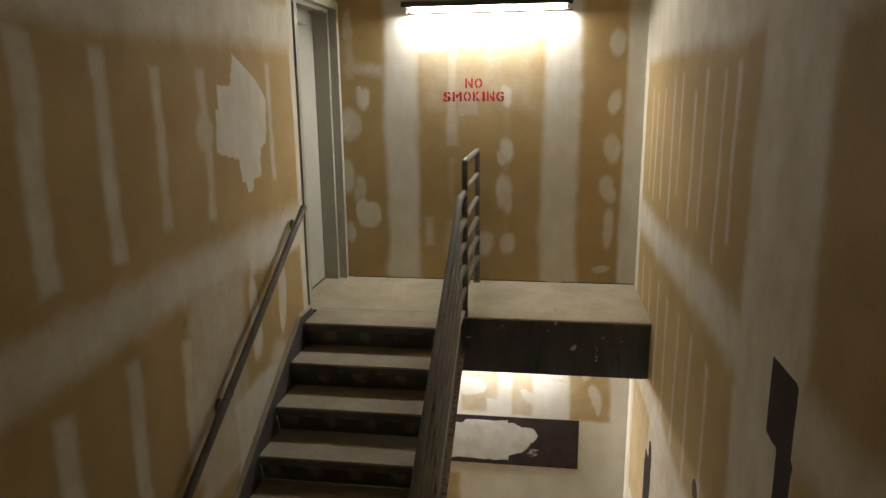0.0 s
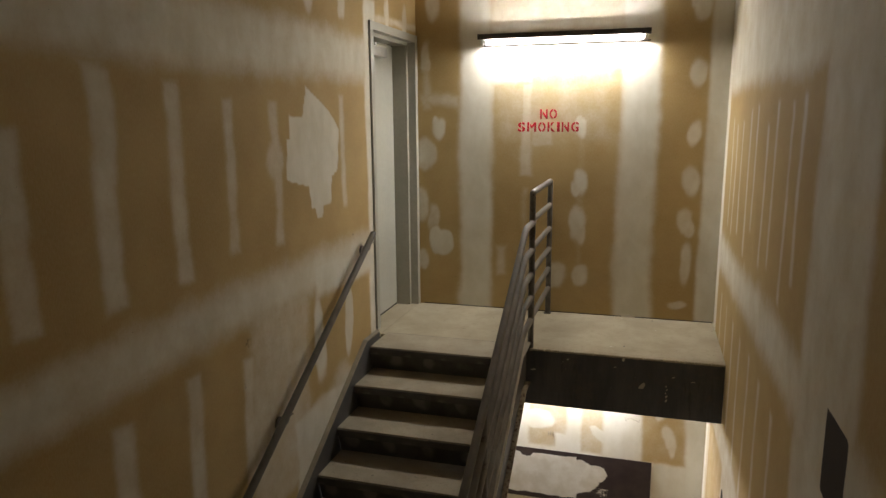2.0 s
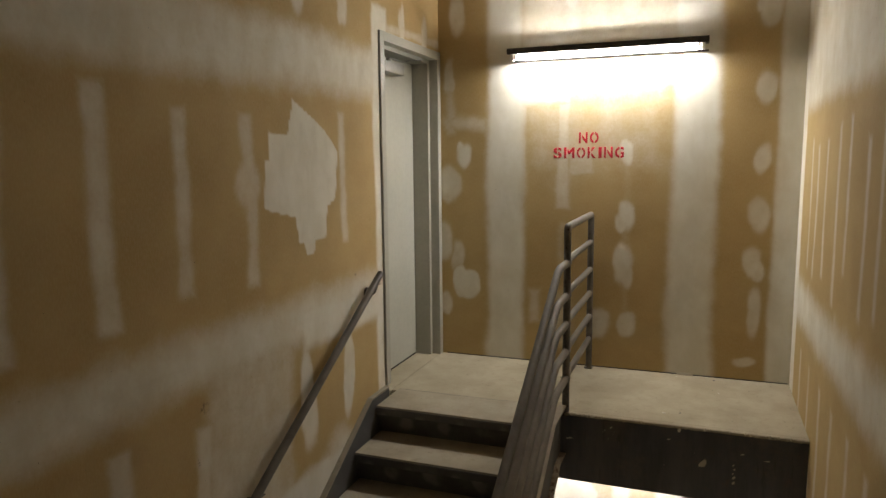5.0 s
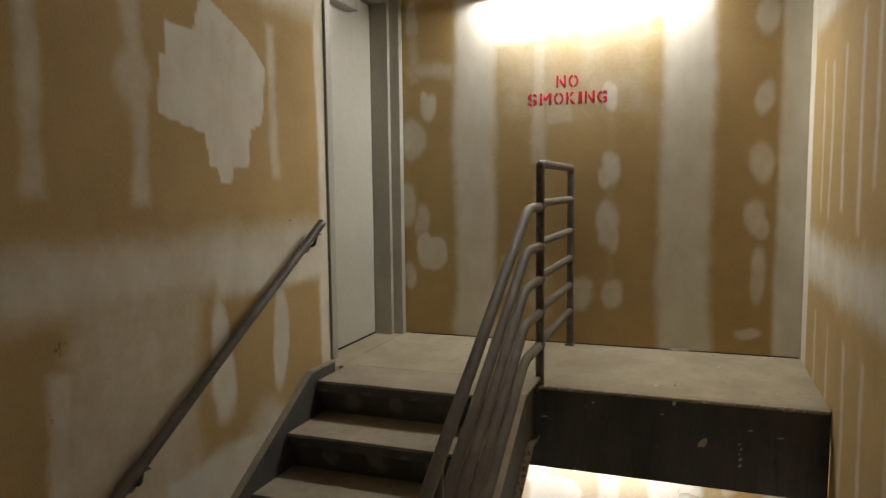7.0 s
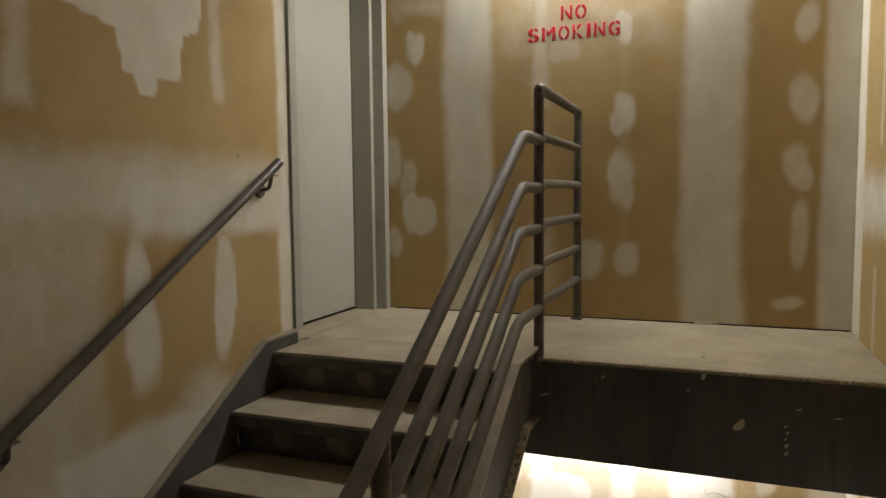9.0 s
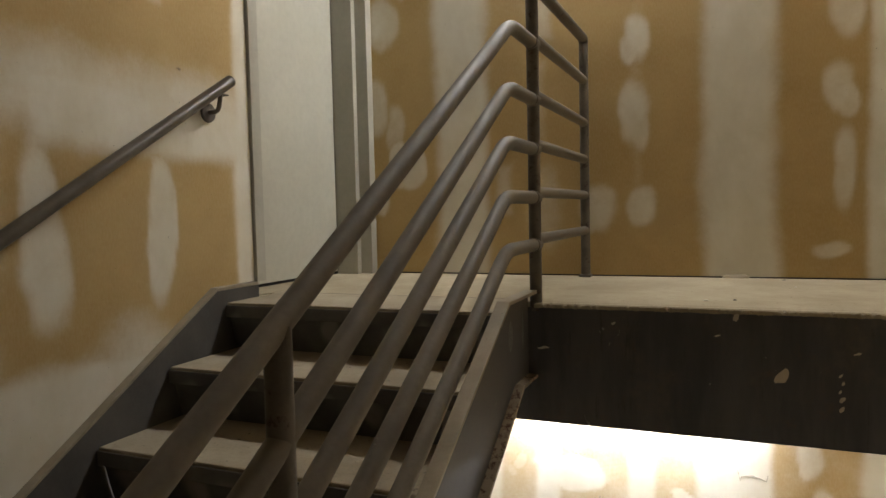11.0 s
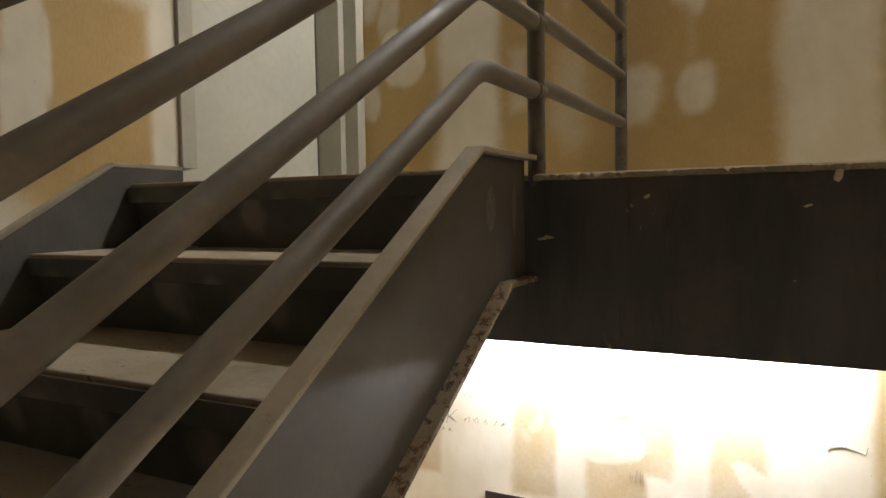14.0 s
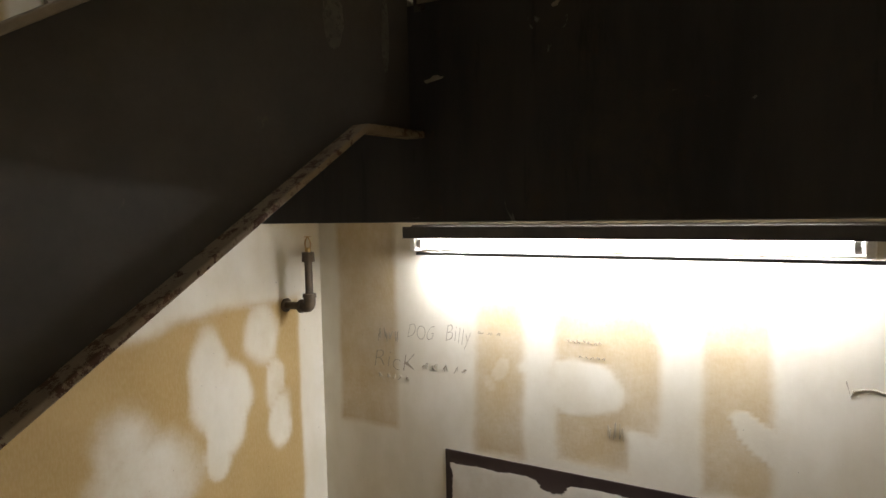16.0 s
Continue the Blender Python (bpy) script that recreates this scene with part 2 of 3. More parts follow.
def rounded(points, radius, steps=6):
    """A line through points, with its inner corners rounded."""
    pts = [Vector(p) for p in points]
    out = [pts[0]]
    for a, b, c in zip(pts, pts[1:], pts[2:]):
        u, w = (a - b), (c - b)
        r = min(radius, u.length * 0.48, w.length * 0.48)
        p, q = b + u.normalized() * r, b + w.normalized() * r
        for i in range(steps + 1):
            s = i / steps
            out.append(p.lerp(b, s).lerp(b.lerp(q, s), s))
    return out + [pts[-1]]


def tube_mesh(points, radius, sides=5):
    curve = bpy.data.curves.new("line", "CURVE")
    curve.dimensions, curve.bevel_depth, curve.bevel_resolution, curve.use_fill_caps = "3D", radius, sides, True
    line = curve.splines.new("POLY")
    line.points.add(len(points) - 1)
    for p, v in zip(line.points, points):
        p.co = (*v, 1)
    ob = bpy.data.objects.new("line", curve)
    mesh = bpy.data.meshes.new_from_object(ob)
    bpy.data.objects.remove(ob)
    return mesh


def tube(name, points, radius, material, parent, label="", sides=5):
    return piece(name, tube_mesh(points, radius, sides), material, parent, label, True)


def disc(centre, axis, radius, depth, rim=0.002, sides=28):
    bm = bmesh.new()
    turn = Vector((0, 0, 1)).rotation_difference(Vector(axis)).to_matrix().to_4x4()
    bmesh.ops.create_cone(bm, cap_ends=True, segments=sides, radius1=radius, radius2=radius * 0.94, depth=depth, matrix=Matrix.Translation(centre) @ turn)
    edges = [e for e in bm.edges if any(len(f.verts) > 4 for f in e.link_faces)]
    bmesh.ops.bevel(bm, geom=edges, offset=rim, segments=2, affect="EDGES", profile=0.5)
    return bm


# ---- walls of taped drywall ----
def lattice(u, v, seed):
    """Smooth noise from -1 to 1 on arrays u, v."""
    table = np.random.default_rng(seed).uniform(-1, 1, (64, 64))
    iu, iv = np.floor(u).astype(int), np.floor(v).astype(int)
    fu, fv = u - iu, v - iv
    fu, fv = fu * fu * (3 - 2 * fu), fv * fv * (3 - 2 * fv)
    a, b = table[iu % 64, iv % 64], table[(iu + 1) % 64, iv % 64]
    c, d = table[iu % 64, (iv + 1) % 64], table[(iu + 1) % 64, (iv + 1) % 64]
    return (a * (1 - fu) + b * fu) * (1 - fv) + (c * (1 - fu) + d * fu) * fv


class Board:
    """One wall's joint compound and dark paint, laid on as strokes; u runs along the wall and v is the height."""

    def __init__(self, seed, start=0.0, stretch=1.0):
        self.seed, self.strokes, self.start, self.stretch = seed, [], start, stretch

    def box(self, u0, u1, v0, v1, soft=0.03, much=1.0, wobble=0.02, layer="mud"):
        self.strokes.append(("box", (u0 + u1) / 2, (v0 + v1) / 2, abs(u1 - u0) / 2, abs(v1 - v0) / 2, soft, much, wobble, layer))

    def spot(self, u, v, ru, rv, much=0.9, soft=0.35, layer="mud"):
        self.strokes.append(("spot", u, v, ru, rv, soft * 2.2, much * 0.9, 0.04, layer))
        if layer == "mud" and much > 0:
            k = rng.uniform(-0.6, 0.6)
            self.strokes.append(("spot", u + k * ru, v + rng.uniform(-0.7, 0.7) * rv, ru * 0.7, rv * rng.uniform(0.5, 0.9), soft * 2, much * 0.8, 0.03, layer))

    def poly(self, corners, soft=0.01, much=1.0, wobble=0.012, layer="mud"):
        """A patch with straight trowelled edges; corners run against the clock."""
        self.strokes.append(("poly", corners, 0, 0, 0, soft, much, wobble, layer))

    def values(self, u, v):
        u = (u - self.start) / self.stretch
        layers = {"mud": np.zeros_like(u), "dark": np.zeros_like(u)}
        for i, (kind, cu, cv, ru, rv, soft, much, wobble, layer) in enumerate(self.strokes):
            s = self.seed * 31 + i
            uu = u + wobble * (lattice(u * 4 + i, v * 2.5, s) + 0.25 * lattice(u * 19, v * 13 + i, s + 1))
            vv = v + 1.3 * wobble * (lattice(u * 2.2 + i, v * 3, s + 2) + 0.2 * lattice(u * 15 + i, v * 15, s + 3))
            if kind == "poly":
                d = np.full_like(u, -9.0)
                for (a, b), (c, e) in zip(cu, cu[1:] + cu[:1]):
                    long = math.hypot(c - a, e - b)
                    d = np.maximum(d, ((uu - a) * (e - b) - (vv - b) * (c - a)) / long)
                k = np.clip(0.5 - d / (2 * soft), 0, 1)
            elif kind == "box":
                d = np.maximum(np.abs(uu - cu) - ru, np.abs(vv - cv) - rv)
                k = np.clip(0.5 - d / (2 * soft), 0, 1)
            else:
                d = np.sqrt(((uu - cu) / ru) ** 2 + ((vv - cv) / rv) ** 2)
                k = np.clip((1 + soft / 2 - d) / soft, 0, 1)
            k = k * k * (3 - 2 * k) * abs(much)
            if much < 0:
                layers[layer] = layers[layer] * (1 - k)
            else:
                layers[layer] = np.maximum(layers[layer], k)
        return layers


def wall_mesh(name, areas, place, outward, board, cell, flip):
    """Areas (u0, u1, v0, v1) of one wall: a finely divided face that carries the strokes, with sides and a back."""
    verts, faces, mud, dark = [], [], [], []
    for u0, u1, v0, v1 in areas:
        nu, nv = max(2, round((u1 - u0) / cell)), max(2, round((v1 - v0) / cell))
        gu, gv = np.meshgrid(np.linspace(u0, u1, nu + 1), np.linspace(v0, v1, nv + 1), indexing="ij")
        layers = board.values(gu, gv)
        base = len(verts)
        verts += [place(a, b, 0.0) for a, b in zip(gu.ravel(), gv.ravel())]
        mud += list(layers["mud"].ravel())
        dark += list(layers["dark"].ravel())
        w = nv + 1
        quads = [(base + i * w + j, base + (i + 1) * w + j, base + (i + 1) * w + j + 1, base + i * w + j + 1) for i in range(nu) for j in range(nv)]
        back = len(verts)
        verts += [place(a, b, outward) for a, b in ((u0, v0), (u1, v0), (u1, v1), (u0, v1))]
        mud += [0.0] * 4
        dark += [0.0] * 4
        rim = [[base + i * w for i in range(nu + 1)], [base + nu * w + j for j in range(nv + 1)],
               [base + i * w + nv for i in range(nu, -1, -1)], [base + j for j in range(nv, -1, -1)]]
        quads += [tuple(reversed(side)) + (back + k, back + (k + 1) % 4) for k, side in enumerate(rim)]
        quads.append((back + 3, back + 2, back + 1, back))
        faces += [tuple(reversed(q)) for q in quads] if flip else quads
    mesh = bpy.data.meshes.new(name)
    mesh.from_pydata(verts, [], faces)
    for key, values in (("mud", mud), ("dark", dark)):
        mesh.attributes.new(key, "FLOAT", "POINT").data.foreach_set("value", values)
    return mesh


def end_wall():
    b = Board(3)
    # upper storey: two taped joints, corner tape, screw rows
    b.box(0.36, 0.63, -0.02, TOP, 0.055, 0.95, 0.025)
    b.box(1.60, 1.89, -0.05, TOP, 0.06, 0.95, 0.02)
    b.box(2.21, 2.36, -0.1, TOP, 0.03, 0.9, 0.01)
    b.box(0.02, 0.36, 1.66, 1.76, 0.05, 0.55, 0.03)
    b.box(0.04, 0.12, 1.60, 2.10, 0.04, 0.5)
    for z, r, s in ((1.24, 0.075, 0.12), (0.86, 0.06, 0.15), (0.35, 0.05, 0.09), (2.05, 0.05, 0.12)):
        b.spot(0.07, z, r, s, 0.75)
    b.spot(0.175, 1.47, 0.05, 0.08, 0.9)
    b.spot(0.205, 0.52, 0.09, 0.13, 0.95, 0.18)
    b.spot(0.12, 0.75, 0.05, 0.10, 0.6)
    # pale skim round the lamp, also painting its wash onto the paper
    b.box(0.55, 1.68, 1.90, TOP, 0.10, 0.62, 0.05)
    b.box(0.58, 0.94, 1.76, 2.3, 0.07, 0.8, 0.05)
    b.box(0.60, 1.62, 1.30, 2.0, 0.16, 0.36, 0.05)
    b.box(0.93, 1.10, 1.34, 1.50, 0.02, 0.5, 0.02)
    b.box(0.86, 0.95, 1.10, 1.80, 0.03, 0.55)
    b.box(0.87, 0.93, 0.62, 1.02, 0.03, 0.35)
    b.box(0.66, 0.74, 0.28, 0.52, 0.04, 0.55)
    for z, r, s in ((1.47, 0.05, 0.10), (1.04, 0.055, 0.11), (0.73, 0.055, 0.14), (0.34, 0.065, 0.09)):
        b.spot(1.32, z, r, s, 0.85)
    b.box(1.29, 1.35, 0.40, 1.9, 0.03, 0.28)
    b.spot(1.155, 0.32, 0.065, 0.11, 0.75)
    b.spot(0.90, 0.30, 0.09, 0.20, 0.6, 0.7)
    for z, r, s in ((1.86, 0.065, 0.12), (1.40, 0.06, 0.10), (1.085, 0.065, 0.12), (0.77, 0.06, 0.10), (0.45, 0.05, 0.16), (2.33, 0.07, 0.12)):
        b.spot(2.125, z, r, s, 0.8)
    b.spot(2.10, 0.10, 0.06, 0.04, 0.7)
    for x in (0.15, 0.93, 1.31):
        b.spot(x, 2.46, 0.06, 0.13, 0.8)
        b.spot(x, 2.75, 0.06, 0.10, 0.60)
    # lower storey: nearly all skimmed, with bare paper left between the joints
    b.box(-0.1, WIDTH, LOW - 0.1, -0.30, 0.02, 1.0, 0.0)
    # bare paper by the lamp kept partly pale, painting in the lamp's wash
    b.box(0.08, 0.36, -1.16, -0.2, 0.02, -0.58, 0.012)
    b.box(0.66, 0.85, -1.20, -0.60, 0.025, -0.58, 0.015)
    b.box(0.96, 1.27, -1.18, -0.64, 0.025, -0.58, 0.015)
    b.box(1.39, 1.58, -1.20, -0.62, 0.025, -0.58, 0.012)
    b.box(1.86, 2.2, -1.22, -0.45, 0.03, -0.8, 0.02)
    b.box(0.70, 0.95, -2.5, -1.75, 0.04, -0.8, 0.02)
    b.spot(1.01, -0.91, 0.15, 0.085, 1.0, 0.2)
    b.spot(0.75, -0.93, 0.03, 0.04, 0.7)
    b.box(1.18, 1.40, -1.2, -1.03, 0.03, 1.0, 0.02)
    b.poly([(1.455, -0.955), (1.49, -1.03), (1.60, -1.11), (1.64, -1.09), (1.58, -1.00), (1.50, -0.945)], 0.01)
    b.spot(2.03, -0.75, 0.05, 0.11, 0.8)
    b.spot(2.08, -1.0, 0.05, 0.12, 0.8)
    mesh = wall_mesh("wall_north", [(0.0, WIDTH, LOW, TOP)], lambda u, v, d: (u, d, v), 0.15, b, 0.0125, False)
    return tagged(piece("wall_north", mesh, DRYWALL), "unpainted tan drywall end wall with white taped joints", "wall", kind="structure")


def door_wall():
    b = Board(5, 0.05, 1.025)
    # level joints and the butt strips between studs
    b.box(BACK, -0.9, 1.77, 2.07, 0.09, 0.72, 0.015)
    b.box(BACK, -0.9, 0.55, 0.79, 0.09, 0.72, 0.02)
    b.box(-1.9, -1.02, 0.50, 0.72, 0.05, 0.85, 0.03)
    b.box(-1.10, -0.9, -0.02, 2.3, 0.03, 0.9, 0.02)
    for y, z0, z1, w, k in ((-5.3, 0.9, 1.66, 0.10, 0.6), (-4.75, 0.9, 1.66, 0.10, 0.6), (-4.25, 0.9, 1.66, 0.10, 0.6), (-3.78, 0.88, 1.56, 0.11, 0.6),
                            (-3.40, 0.87, 1.72, 0.115, 0.65), (-3.02, 0.88, 1.72, 0.10, 0.60), (-2.65, 0.92, 1.64, 0.09, 0.55), (-2.26, 0.92, 1.66, 0.09, 0.55),
                            (-1.45, 0.98, 1.68, 0.07, 0.6)):
        b.box(y - w / 2, y + w / 2, z0, z1, 0.03, k, 0.025)
    b.spot(-2.28, 1.33, 0.10, 0.10, 0.6)
    # torn-edged pale skim beside the door
    for patch in (((-2.155, 1.43), (-2.16, 1.22), (-1.93, 1.17), (-1.63, 1.20), (-1.54, 1.24), (-1.51, 1.48), (-1.56, 1.53)),
                  ((-2.11, 1.57), (-2.11, 1.40), (-1.60, 1.40), (-1.60, 1.53)),
                  ((-2.005, 1.45), (-1.56, 1.45), (-1.56, 1.53), (-1.64, 1.59), (-1.915, 1.715)),
                  ((-1.925, 1.21), (-1.895, 1.035), (-1.65, 1.05), (-1.62, 1.22)),
                  ((-1.86, 1.06), (-1.84, 0.975), (-1.765, 0.972), (-1.745, 1.06))):
        b.poly([((y - b.start) / b.stretch, z) for y, z in patch], 0.006, 1.0, 0.007)
    # grimy rubs round the end of the hand rail
    b.spot(-1.35, 0.81, 0.05, 0.022, 0.53, 0.7, "dark")
    b.spot(-1.49, 0.915, 0.012, 0.02, 0.6, 0.6, "dark")
    b.spot(-2.60, 0.48, 0.09, 0.06, 0.51, 0.8, "dark")
    b.spot(-2.66, 0.28, 0.05, 0.05, 0.50, 0.8, "dark")
    # above the upper joint
    for y in (-2.6, -1.86, -1.42, -0.67, -0.3):
        b.spot(y, 2.26, 0.05, 0.13, 0.75)
    b.box(-0.95, 0.1, 2.2, 2.26, 0.02, 0.5)
    # under the lower joint, following the stair
    for y, z0, z1, w in ((-3.43, -0.35, 0.44, 0.10), (-3.02, -0.3, 0.47, 0.10), (-2.62, -0.2, 0.42, 0.09)):
        b.box(y - w / 2, y + w / 2, z0, z1, 0.03, 0.65, 0.025)
    b.spot(-1.86, 0.28, 0.065, 0.24, 0.9, 0.25)
    b.spot(-1.45, 0.29, 0.06, 0.26, 0.95, 0.2)
    b.box(-2.62, -1.98, -0.5, 0.62, 0.07, 0.55, 0.05)
    b.spot(-1.55, -0.12, 0.14, 0.14, 0.75, 0.6)
    b.spot(-1.75, -0.30, 0.16, 0.16, 0.75, 0.6)
    b.spot(-1.95, -0.42, 0.2, 0.2, 0.75, 0.6)
    b.spot(-1.22, 0.72, 0.10, 0.05, 0.8, 0.5)
    # lower storey beside the end wall
    b.box(-0.17, 0.1, LOW, -0.15, 0.02, 1.0, 0.008)
    b.box(-2.2, 0.1, -0.72, -0.1, 0.04, 0.95, 0.03)
    b.spot(-0.58, -0.90, 0.07, 0.18, 0.95, 0.25)
    b.spot(-0.48, -1.03, 0.085, 0.17, 1.0, 0.2)
    b.spot(-0.33, -0.82, 0.07, 0.10, 0.85)
    b.spot(-0.30, -0.99, 0.045, 0.10, 0.8)
    b.spot(-0.26, -1.13, 0.06, 0.10, 0.9)
    b.spot(-0.78, -1.16, 0.16, 0.18, 0.85, 0.4)
    b.spot(-1.0, -1.25, 0.08, 0.12, 0.7)
    areas = [(BACK, -0.987, LOW, TOP), (-0.987, 0.0, 2.187, TOP), (-0.987, 0.0, LOW, -0.004)]
    mesh = wall_mesh("wall_west", areas, lambda u, v, d: (-d, u, v), 0.30, b, 0.0165, True)
    return tagged(piece("wall_west", mesh, DRYWALL), "unpainted tan drywall wall with feathered white compound strips", "wall", kind="structure")


def right_wall():
    b = Board(9, -0.06, 1.027)
    b.box(BACK, 0.1, 1.70, TOP, 0.08, 0.75, 0.02)
    b.box(BACK, 0.1, 0.46, 0.72, 0.1, 0.75, 0.02)
    b.box(-0.10, 0.1, LOW, TOP, 0.03, 0.9, 0.015)
    for i in range(9):
        y = -0.35 - 0.27 * i + rng.uniform(-0.05, 0.05)
        b.box(y - 0.03, y + 0.03, 0.85 + rng.uniform(-0.1, 0.1), 1.60 + rng.uniform(-0.1, 0.06), 0.03, 0.55, 0.02)
    b.box(-3.38, -2.72, -0.6, TOP, 0.06, 0.72, 0.03)
    for i in range(7):
        y = -0.35 - 0.33 * i
        b.box(y - 0.035, y + 0.035, -0.28 - 0.05 * i, 0.34, 0.03, 0.5, 0.02)
    b.box(BACK, 0.1, LOW, -0.42, 0.08, 0.6, 0.04)
    b.box(-1.0, -0.2, -1.6, -0.6, 0.03, -0.6, 0.03)
    b.box(-5.4, -4.9, -0.5, 1.6, 0.05, 0.6, 0.03)
    # dark paint left where a board once was
    b.box(-3.340, -3.120, 0.44, 0.69, 0.008, 1.0, 0.012, "dark")
    b.box(-3.360, -3.225, -0.2, 0.46, 0.01, 1.0, 0.02, "dark")
    b.box(-1.14, -0.90, -1.6, -0.90, 0.01, 1.0, 0.05, "dark")
    b.spot(-1.07, -0.82, 0.06, 0.12, 1.0, 0.2, "dark")
    b.spot(-2.32, -0.30, 0.05, 0.06, 1.0, 0.3, "dark")
    mesh = wall_mesh("wall_east", [(BACK, 0.0, LOW, TOP)], lambda u, v, d: (WIDTH + d, u, v), 0.15, b, 0.0185, False)
    return tagged(piece("wall_east", mesh, DRYWALL), "unpainted tan drywall side wall with sanded joint bands", "wall", kind="structure")


end_wall()
door_wall()
right_wall()
tagged(part("wall_south", box(-0.3, WIDTH + 0.15, BACK - 0.15, BACK - 0.002, LOW, TOP, 0), PLAIN), "unseen plain drywall wall behind the upper landing, darkened to cut bounced light", "wall", kind="structure")
tagged(part("ceiling", box(-0.3, WIDTH + 0.15, BACK - 0.15, 0.15, TOP + 0.002, TOP + 0.15, 0), PLAIN), "unseen plain drywall ceiling of the stairwell, darkened to cut bounced light", "ceiling", kind="structure")
tagged(part("floor", box(-0.3, WIDTH + 0.15, BACK - 0.15, 0.15, LOW - 0.15, LOW - 0.002, 0), CONCRETE), "worn concrete floor at the foot of the stairs", "floor", kind="structure")


# ---- landings ----
def door_landing():
    slab = part("landing", box(0.002, WIDTH - 0.002, -0.903, -0.002, -0.12, 0.0, 0.004), CONCRETE)
    tagged(slab, "dusty worn concrete landing in front of the door", "landing", kind="structure")
    edge = bmesh.new()
    rings = []
    steps = 150
    for i in range(steps + 1):
        x = 1.10 + (WIDTH - 1.104) * i / steps
        chip = rng.uniform(0.0, 1.0) ** 5
        outline = ((-0.9031, -0.001), (-0.934 + 0.012 * chip, -0.001 - 0.002 * chip), (-0.938 + 0.006 * chip, -0.005 - 0.004 * chip), (-0.938 + rng.uniform(0, 0.003), -0.016 + rng.uniform(-0.003, 0.003)), (-0.9315, -0.0163), (-0.9031, -0.0163))
        rings.append([edge.verts.new((x, y, z)) for y, z in outline])
    for a, b in zip(rings, rings[1:]):
        for k in range(6):
            edge.faces.new((a[k], a[(k + 1) % 6], b[(k + 1) % 6], b[k]))
    edge.faces.new(rings[0][::-1])
    edge.faces.new(rings[-1])
    bmesh.ops.recalc_face_normals(edge, faces=edge.faces)
    part("slab_edge", edge, CONCRETE, slab, "chipped concrete edge")
    beam = thing("landing_beam", "dark painted steel channel beam under the concrete landing", "beam")
    part("web", box(0.004, WIDTH - 0.004, -0.931, -0.921, -0.403, -0.0165, 0.002), BEAM, beam)
    part("flange", box(0.004, WIDTH - 0.004, -0.9209, -0.85, -0.403, -0.391, 0.002), BEAM, beam)
    part("flange", box(0.004, WIDTH - 0.004, -0.9209, -0.85, -0.133, -0.121, 0.002), BEAM, beam)
    # dried plaster drips and chips on the beam face
    for x, z, w, h in ((1.845, -0.200, 0.020, 0.052), (1.722, -0.022, 0.012, 0.04), (1.127, -0.152, 0.022, 0.014), (1.998, -0.185, 0.006, 0.012),
                       (2.004, -0.208, 0.005, 0.016), (1.997, -0.232, 0.005, 0.012), (2.003, -0.255, 0.009, 0.022), (2.001, -0.283, 0.008, 0.018),
                       (2.04, -0.12, 0.012, 0.010), (1.36, -0.06, 0.008, 0.010), (2.16, -0.14, 0.018, 0.006), (1.67, -0.085, 0.010, 0.008)):
        bm = bmesh.new()
        bmesh.ops.create_icosphere(bm, subdivisions=2, radius=1)
        for v in bm.verts:
            k = 1 + rng.uniform(-0.35, 0.35)
            v.co = (x + v.co.x * w * 0.7 * k + v.co.z * 0.5 * w, -0.9315 + v.co.y * 0.0025, z + v.co.z * h * 0.42 * k)
        part("plaster_splash", bm, PRIMER, beam, "dried white plaster splash")
    mark = bmesh.new()
    bmesh.ops.create_icosphere(mark, subdivisions=2, radius=1)
    for v in mark.verts:
        v.co = (1.731 + v.co.x * 0.05 * (1 + rng.uniform(-0.3, 0.3)), -0.012 + v.co.y * 0.010, 0.002 + max(0, v.co.z) * 0.014 * (1 + rng.uniform(-0.5, 0.5)))
    tagged(part("plaster_chip", mark, PRIMER), "torn paper flap and plaster chip at the wall foot", "debris")


def walked_landing():
    slab = part("landing", box(0.002, WIDTH - 0.002, BACK, -4.93, -0.2, 0.0, 0.004), CONCRETE)
    tagged(slab, "dusty worn concrete landing at the head of the stairs", "landing", kind="structure")


def floor_crack():
    """Ragged open joint between the top step and the slab."""
    pts = [(0.08 + 0.024 * i, -0.872 + rng.uniform(-0.004, 0.004), 0.0006) for i in range(41)]
    crack = piece("floor_crack", tube_mesh(pts, 0.0016, 1), POST)
    tagged(crack, "dark ragged crack across the concrete landing", "crack")
    for i in range(12):
        bm = bmesh.new()
        bmesh.ops.create_icosphere(bm, subdivisions=1, radius=1)
        x, y, r = rng.uniform(0.2, 2.25), rng.choice((-0.04, -0.05, -0.3, -0.75)) + rng.uniform(-0.03, 0.03), rng.uniform(0.003, 0.008)
        for v in bm.verts:
            v.co = (x + v.co.x * r * rng.uniform(0.7, 1.6), y + v.co.y * r, max(0.0, v.co.z) * r * 0.7)
        tagged(part("plaster_crumb", bm, POST if i % 2 else PRIMER), "small crumb of debris on the dusty concrete landing", "debris", "crumbs on the landing")
    # dark strip on the wall foot in place of a shaded gap
    gap = part("wall_gap_shade", box(0.05, WIDTH - 0.01, -0.0042, -0.0005, 0.0005, 0.006, 0), GAP)
    tagged(gap, "dark strip for the shade in the gap under the drywall edge", "gap", kind="structure")


door_landing()
walked_landing()
floor_crack()


